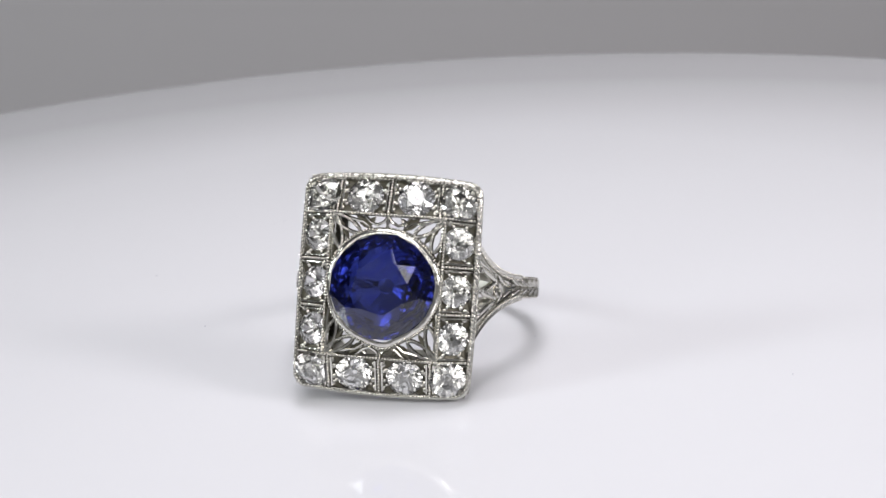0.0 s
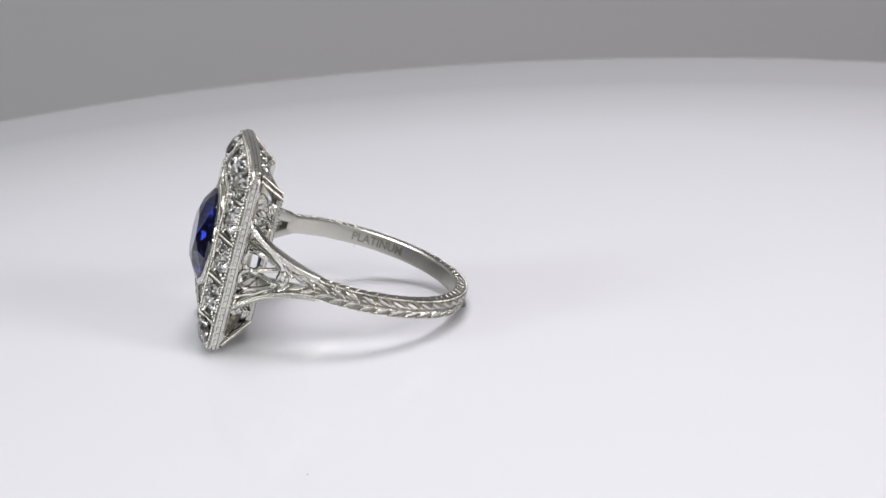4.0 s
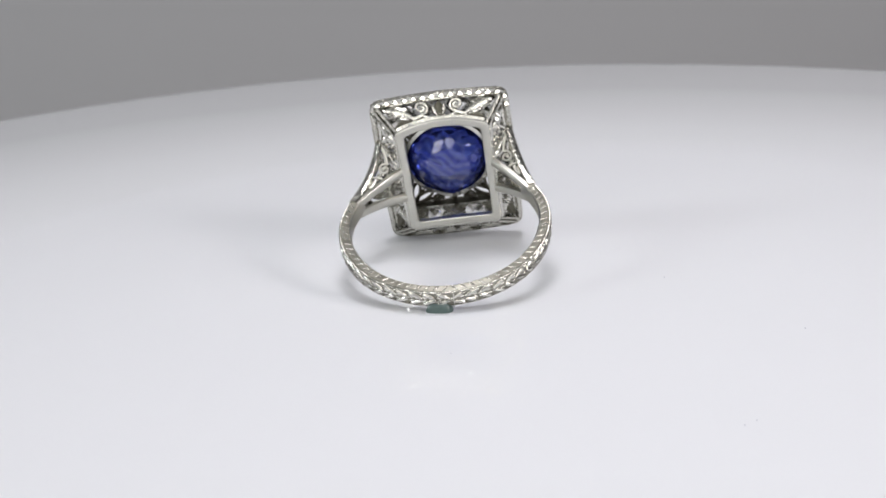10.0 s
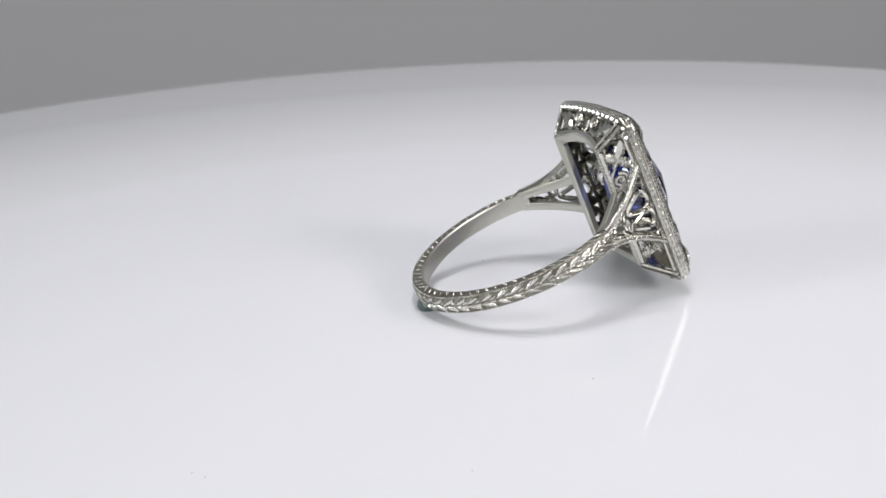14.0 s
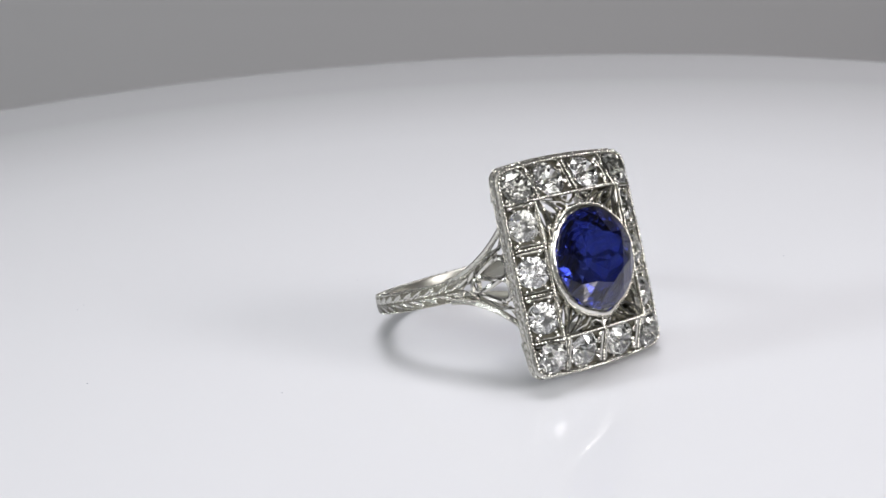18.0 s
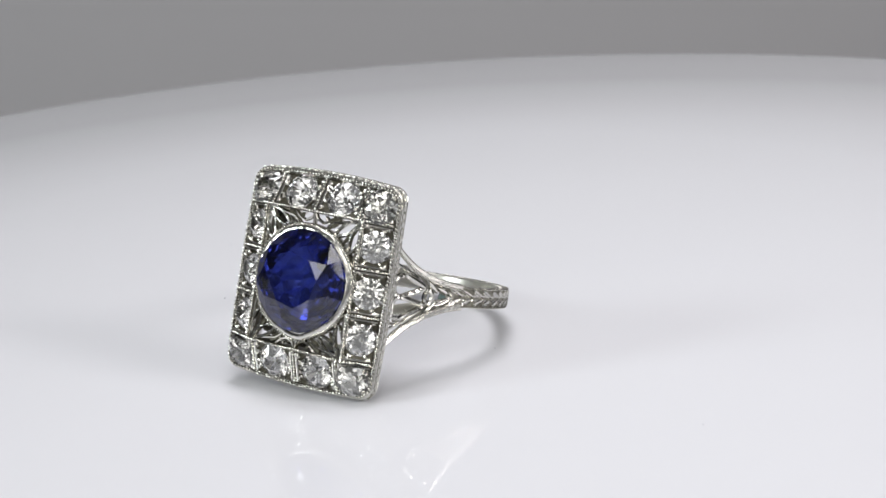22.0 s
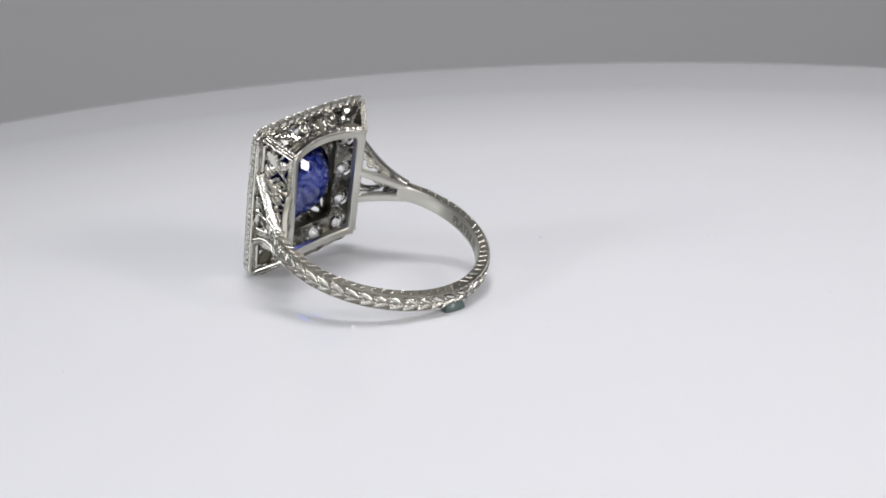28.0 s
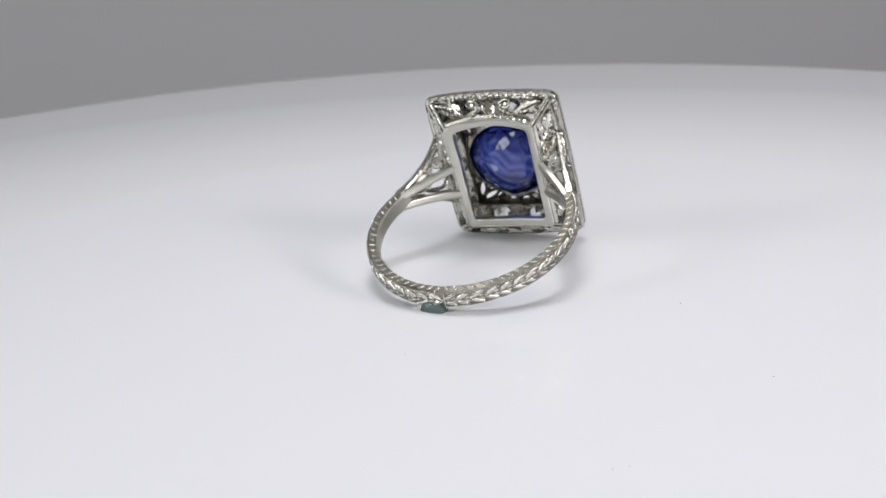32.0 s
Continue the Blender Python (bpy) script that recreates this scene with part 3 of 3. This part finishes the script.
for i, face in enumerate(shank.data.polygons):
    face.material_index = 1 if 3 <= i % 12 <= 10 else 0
b = Build()
n = 200
for i in range(n + 1):
    a = -END + 2 * END * i / n
    for s in (1, -1):
        b.bead(on_shank(RO - 0.02, a, s * (half_width(a) - 0.06)), random.uniform(0.075, 0.095), seg=6)
part("shank_milgrain", b, PLATINUM, shank, "fine beaded edges of the band", True)
b = Build()
a = 2.4
while a < 120:
    for sgn in (1, -1):
        w = half_width(a) - 0.16
        for s in (1, -1):
            j = random.uniform(-0.5, 0.5)
            nrm = on_shank(1, sgn * a, 0)
            b.leaf(on_shank(RO + 0.05, sgn * (a - 2.6 + j), s * 0.06), on_shank(RO + 0.02, sgn * (a + 5.6 + j), s * w), random.uniform(0.42, 0.5), nrm, 0.15)
            b.leaf(on_shank(RO + 0.03, sgn * (a + 2.0 + j), s * 0.09), on_shank(RO + 0.02, sgn * (a + 5.4 + j), s * 0.24), 0.24, nrm, 0.08)
    a += 7.3
b.tube([on_shank(RO + 0.16, -1.5, -0.8), on_shank(RO + 0.19, -1.5, 0), on_shank(RO + 0.16, -1.5, 0.8)], 0.05, segs=5)
part("wheat_engraving", b, ENGRAVED, shank, "engraved wheat pattern on the band", True)
b = Build()
for i in range(46):
    a = -112 + 224 * i / 45
    tilt = 1.6 if a > 0 else -1.6
    for s in (1, -1):
        w = s * (half_width(a) - 0.03)
        b.leaf(on_shank(RI + 0.14, a - tilt, w), on_shank(RO - 0.16, a + tilt, w), random.uniform(0.24, 0.32), (0, s, 0), 0.10)
part("side_engraving", b, ENGRAVED, shank, "small bright cuts along the band's sides")

# split shoulders: arms to the rim, flat struts to the rear frame, scrolls and leaves between
def band_point(r, a, y):
    """A point of the band in the ring's own space."""
    return SHANK.to_3x3() @ on_shank(r, a, y) + SHANK.translation * 1000


def away(p):
    """Direction out of the finger hole."""
    return Vector((p.x - 0.35, 0, p.z + 10)).normalized()


def curve(p0, p1, p2, n):
    return [p0 * (1 - q) ** 2 + p1 * (2 * q * (1 - q)) + p2 * q * q for q in [i / n for i in range(n + 1)]]


def strap(b, pts, half_w, half_t):
    """A flat strap along points; half_w across, half_t through."""
    loops = []
    for i, p in enumerate(pts):
        d = (pts[min(i + 1, len(pts) - 1)] - pts[max(i - 1, 0)]).normalized()
        side = d.cross(away(p)).normalized()
        nrm = side.cross(d).normalized()
        q = i / (len(pts) - 1)
        w, t = half_w[0] + (half_w[1] - half_w[0]) * q, half_t[0] + (half_t[1] - half_t[0]) * q
        c = 0.7
        loops.append([p + side * (w * u) + nrm * (t * v) for u, v in ((1, c), (c, 1), (-c, 1), (-1, c), (-1, -c), (-c, -1), (c, -1), (1, -c))])
    return b.loft(loops, caps=True)


def between(a, c, q, w):
    """A point on the surface ruled between two curves."""
    k = min(q, 0.9999) * (len(a) - 1)
    i = int(k)
    pa, pc = a[i].lerp(a[i + 1], k - i), c[i].lerp(c[i + 1], k - i)
    return pa.lerp(pc, w)


for s in (1, -1):
    mid = 0.30 if s > 0 else -0.22
    arms, struts = {}, {}
    for sy in (1, -1):
        arms[sy] = curve(band_point(9.12, s * 116, sy * 0.68), Vector((s * 6.85 + 0.1, sy * 1.05 + mid * 0.5, -3.1)), Vector((s * 6.12, sy * 3.55, -0.55)), 14)
        struts[sy] = curve(band_point(8.72, s * 116, sy * 0.52), Vector((s * 6.0 + 0.2, sy * 0.95 + mid * 0.6, -3.85)), Vector((s * 4.12 + SX, sy * 1.52 - 0.08, RZ + 0.34)), 14)
    for sy in (1, -1):
        b = Build()
        strap(b, arms[sy], (0.30, 0.20), (0.36, 0.34))
        for i in range(34):
            p = between(arms[sy], arms[sy], i / 33, 0)
            b.bead(p + away(p) * 0.30 + Vector((0, sy * 0.2, 0)), 0.10, seg=6, rings=3)
            b.bead(p + away(p) * 0.34 - Vector((0, sy * 0.12, 0)), 0.085, seg=6, rings=3)
        for i in range(13):
            p, d = between(arms[sy], arms[sy], (i + 0.5) / 13, 0), between(arms[sy], arms[sy], (i + 1.4) / 13, 0)
            b.leaf(p + Vector((0, sy * 0.2, 0)), d + Vector((0, sy * 0.2, 0)) - away(d) * 0.18, 0.3, (0, sy, 0.3), 0.1)
        part("shoulder_arm", b, ENGRAVED, ring, "beaded and engraved shoulder arm", smooth=True)
        b = Build()
        strap(b, struts[sy], (0.34, 0.38), (0.24, 0.24))
        for i in range(24):
            p = between(struts[sy], struts[sy], 0.18 + 0.78 * i / 23, 0)
            b.bead(p + away(p) * 0.2 + Vector((0, sy * 0.3, 0)), 0.1, seg=6, rings=3)
        part("inner_arm", b, POLISHED, ring, "smooth satin inner strut", smooth=True)
        # scroll, leaf and stems in the triangle between arm and strut
        b = Build()
        T = lambda q, w: between(arms[sy], struts[sy], q, w)
        n = (T(0.9, 0.1) - T(0.6, 0.1)).cross(T(0.8, 0.9) - T(0.8, 0.1)).normalized()
        n = n if n.y * sy > 0 else -n
        c = T(0.76, 0.52)
        e1 = (T(0.9, 0.52) - c).normalized()
        e2 = n.cross(e1)
        spiral = [c + (e1 * math.cos(t) + e2 * math.sin(t) * sy * s) * (0.56 - 0.047 * t) for t in [k * 0.42 for k in range(24)]]
        b.tube(spiral, 0.105, 0.085, segs=6, up=n)
        b.bead(c, 0.15)
        b.tube([spiral[0], T(0.95, 0.3), T(0.99, 0.1)], 0.13, segs=6, up=n)
        b.tube([T(0.5, 0.1), T(0.58, 0.5), T(0.64, 0.95)], 0.11, segs=6, up=n)
        b.leaf(T(0.34, 0.5), T(0.55, 0.5), 0.5, n, 0.15)
        b.bead(T(0.62, 0.45), 0.2)
        part("shoulder_scroll", b, POLISHED, ring, "pierced scroll between arm and strut", True)
    F = lambda q, w: between(arms[-1], arms[1], q, 0.5 + 0.5 * w) + away(between(arms[-1], arms[1], q, 0.5)) * 0.12
    hub = F(0.42, 0)
    out = away(hub)
    b = Build().tube([hub + (F(0.475, 0) - hub) * math.sin(t) + (F(0.42, 0.34) - hub) * math.cos(t) for t in [2 * math.pi * k / 14 for k in range(14)]], 0.2, closed=True, segs=7)
    part("shoulder_eyelet", b, PLATINUM, ring, "pierced round eyelet", True)
    leaves = []
    for sy in (1, -1):
        leaves += [(F(0.12, 0.1 * sy), F(0.34, 0.62 * sy), 0.5, 0.16), (F(0.30, 0.25 * sy), F(0.46, 0.80 * sy), 0.5, 0.18)]
        # pear-shaped loop that opens towards the rim
        pear = [F(0.73 - 0.24 * math.cos(t), sy * (0.33 + 0.27 * math.sin(t) * (1.0 - 0.35 * math.cos(t)) + 0.10 * math.cos(t))) for t in [2 * math.pi * k / 20 for k in range(20)]]
        b = Build().tube(pear, 0.22, closed=True, segs=7)
        for p in resample(pear, 0.24):
            b.bead(p + away(p) * 0.14, 0.095, seg=6, rings=3)
        part("shoulder_loop", b, PLATINUM, ring, "beaded pear-shaped loop", smooth=True)
        b = Build().tube([F(0.50, 0.55 * sy), F(0.70, 0.78 * sy), F(0.97, 0.70 * sy)], 0.13, segs=6)
        part("shoulder_stem", b, PLATINUM, ring, smooth=True)
    for p0, p1, width, rise in leaves:
        part("shoulder_leaf", Build().leaf(p0, p1, width, out, rise), PLATINUM, ring, smooth=True)

# stamp inside the band
text = bpy.data.curves.new("stamp", "FONT")
text.offset = 0.018
text.body, text.size, text.extrude, text.align_x, text.align_y = "PLATINUM", 1.12, 0.02, "CENTER", "CENTER"
holder = bpy.data.objects.new("stamp", text)
me = bpy.data.meshes.new_from_object(holder)
b = Build()
verts = [on_shank(RI - 0.07 - v.co.z, -63 + 0.86 * math.degrees(v.co.x / RI), v.co.y) for v in me.vertices]
b.add(verts, [tuple(p.vertices) for p in me.polygons])
part("stamp", b, STAMP, shank, "stamped word inside the band")
bpy.data.objects.remove(holder)

# ---- wax under the band, dust on the disc ----
WAXM = Matrix.Translation((0.00030, 0.00115, 0.00001))
b = Build()
loops = []
for i in range(9):
    q = i / 8
    r = 1.05 * math.cos(q * math.pi / 2 * 0.92) ** 0.6
    loops.append([((r * (1 + 0.13 * math.sin(3 * t + 1) + 0.06 * math.sin(7 * t))) * math.cos(t) * 1.05, (r * (1 + 0.13 * math.sin(3 * t + 1))) * math.sin(t) * 0.95, 0.0 + 1.15 * q)
                  for t in [2 * math.pi * j / 28 for j in range(28)]])
b.loft(loops, caps=True)
wax = tagged(part("wax_blob", b, WAX, smooth=True), "small grey-green blob of wax under the band", "wax")

SPECKS = ((-1.674, -0.091, 0.11), (0.604, -0.724, 0.09), (2.067, -1.62, 0.08), (0.087, 0.899, 0.07), (-2.235, 1.124, 0.1), (-1.334, 2.377, 0.09), (-1.422, 2.335, 0.08))
b = Build()
for x, y, r in SPECKS:
    b.bead((x * 12 + 2.75, y * 12 - 6.0, 0.02), r * 0.6, 0.4, seg=8)
dust = tagged(part("dust_specks", b, DUST), "tiny dark dust specks on the white disc", "dust", kind="stuff")


def turned(t):
    """Degrees turned: an even drive that lags a little at one place of each round."""
    off = (t - 12.3 + 10.43) % 20.87 - 10.43
    return SPIN * t + 1.05 * math.cos(math.pi * max(-1.0, min(1.0, off / 4.3)) / 2) ** 2


def motions():
    """The platter turns and carries all that lies on it."""
    for thing, start in ((turntable, PLATTER), (ring, RING), (wax, WAXM), (dust, PLATTER)):
        walk(thing, [(i * 0.5, Matrix.Rotation(radians(turned(i * 0.5)), 4, "Z") @ start) for i in range(65)])


motions()
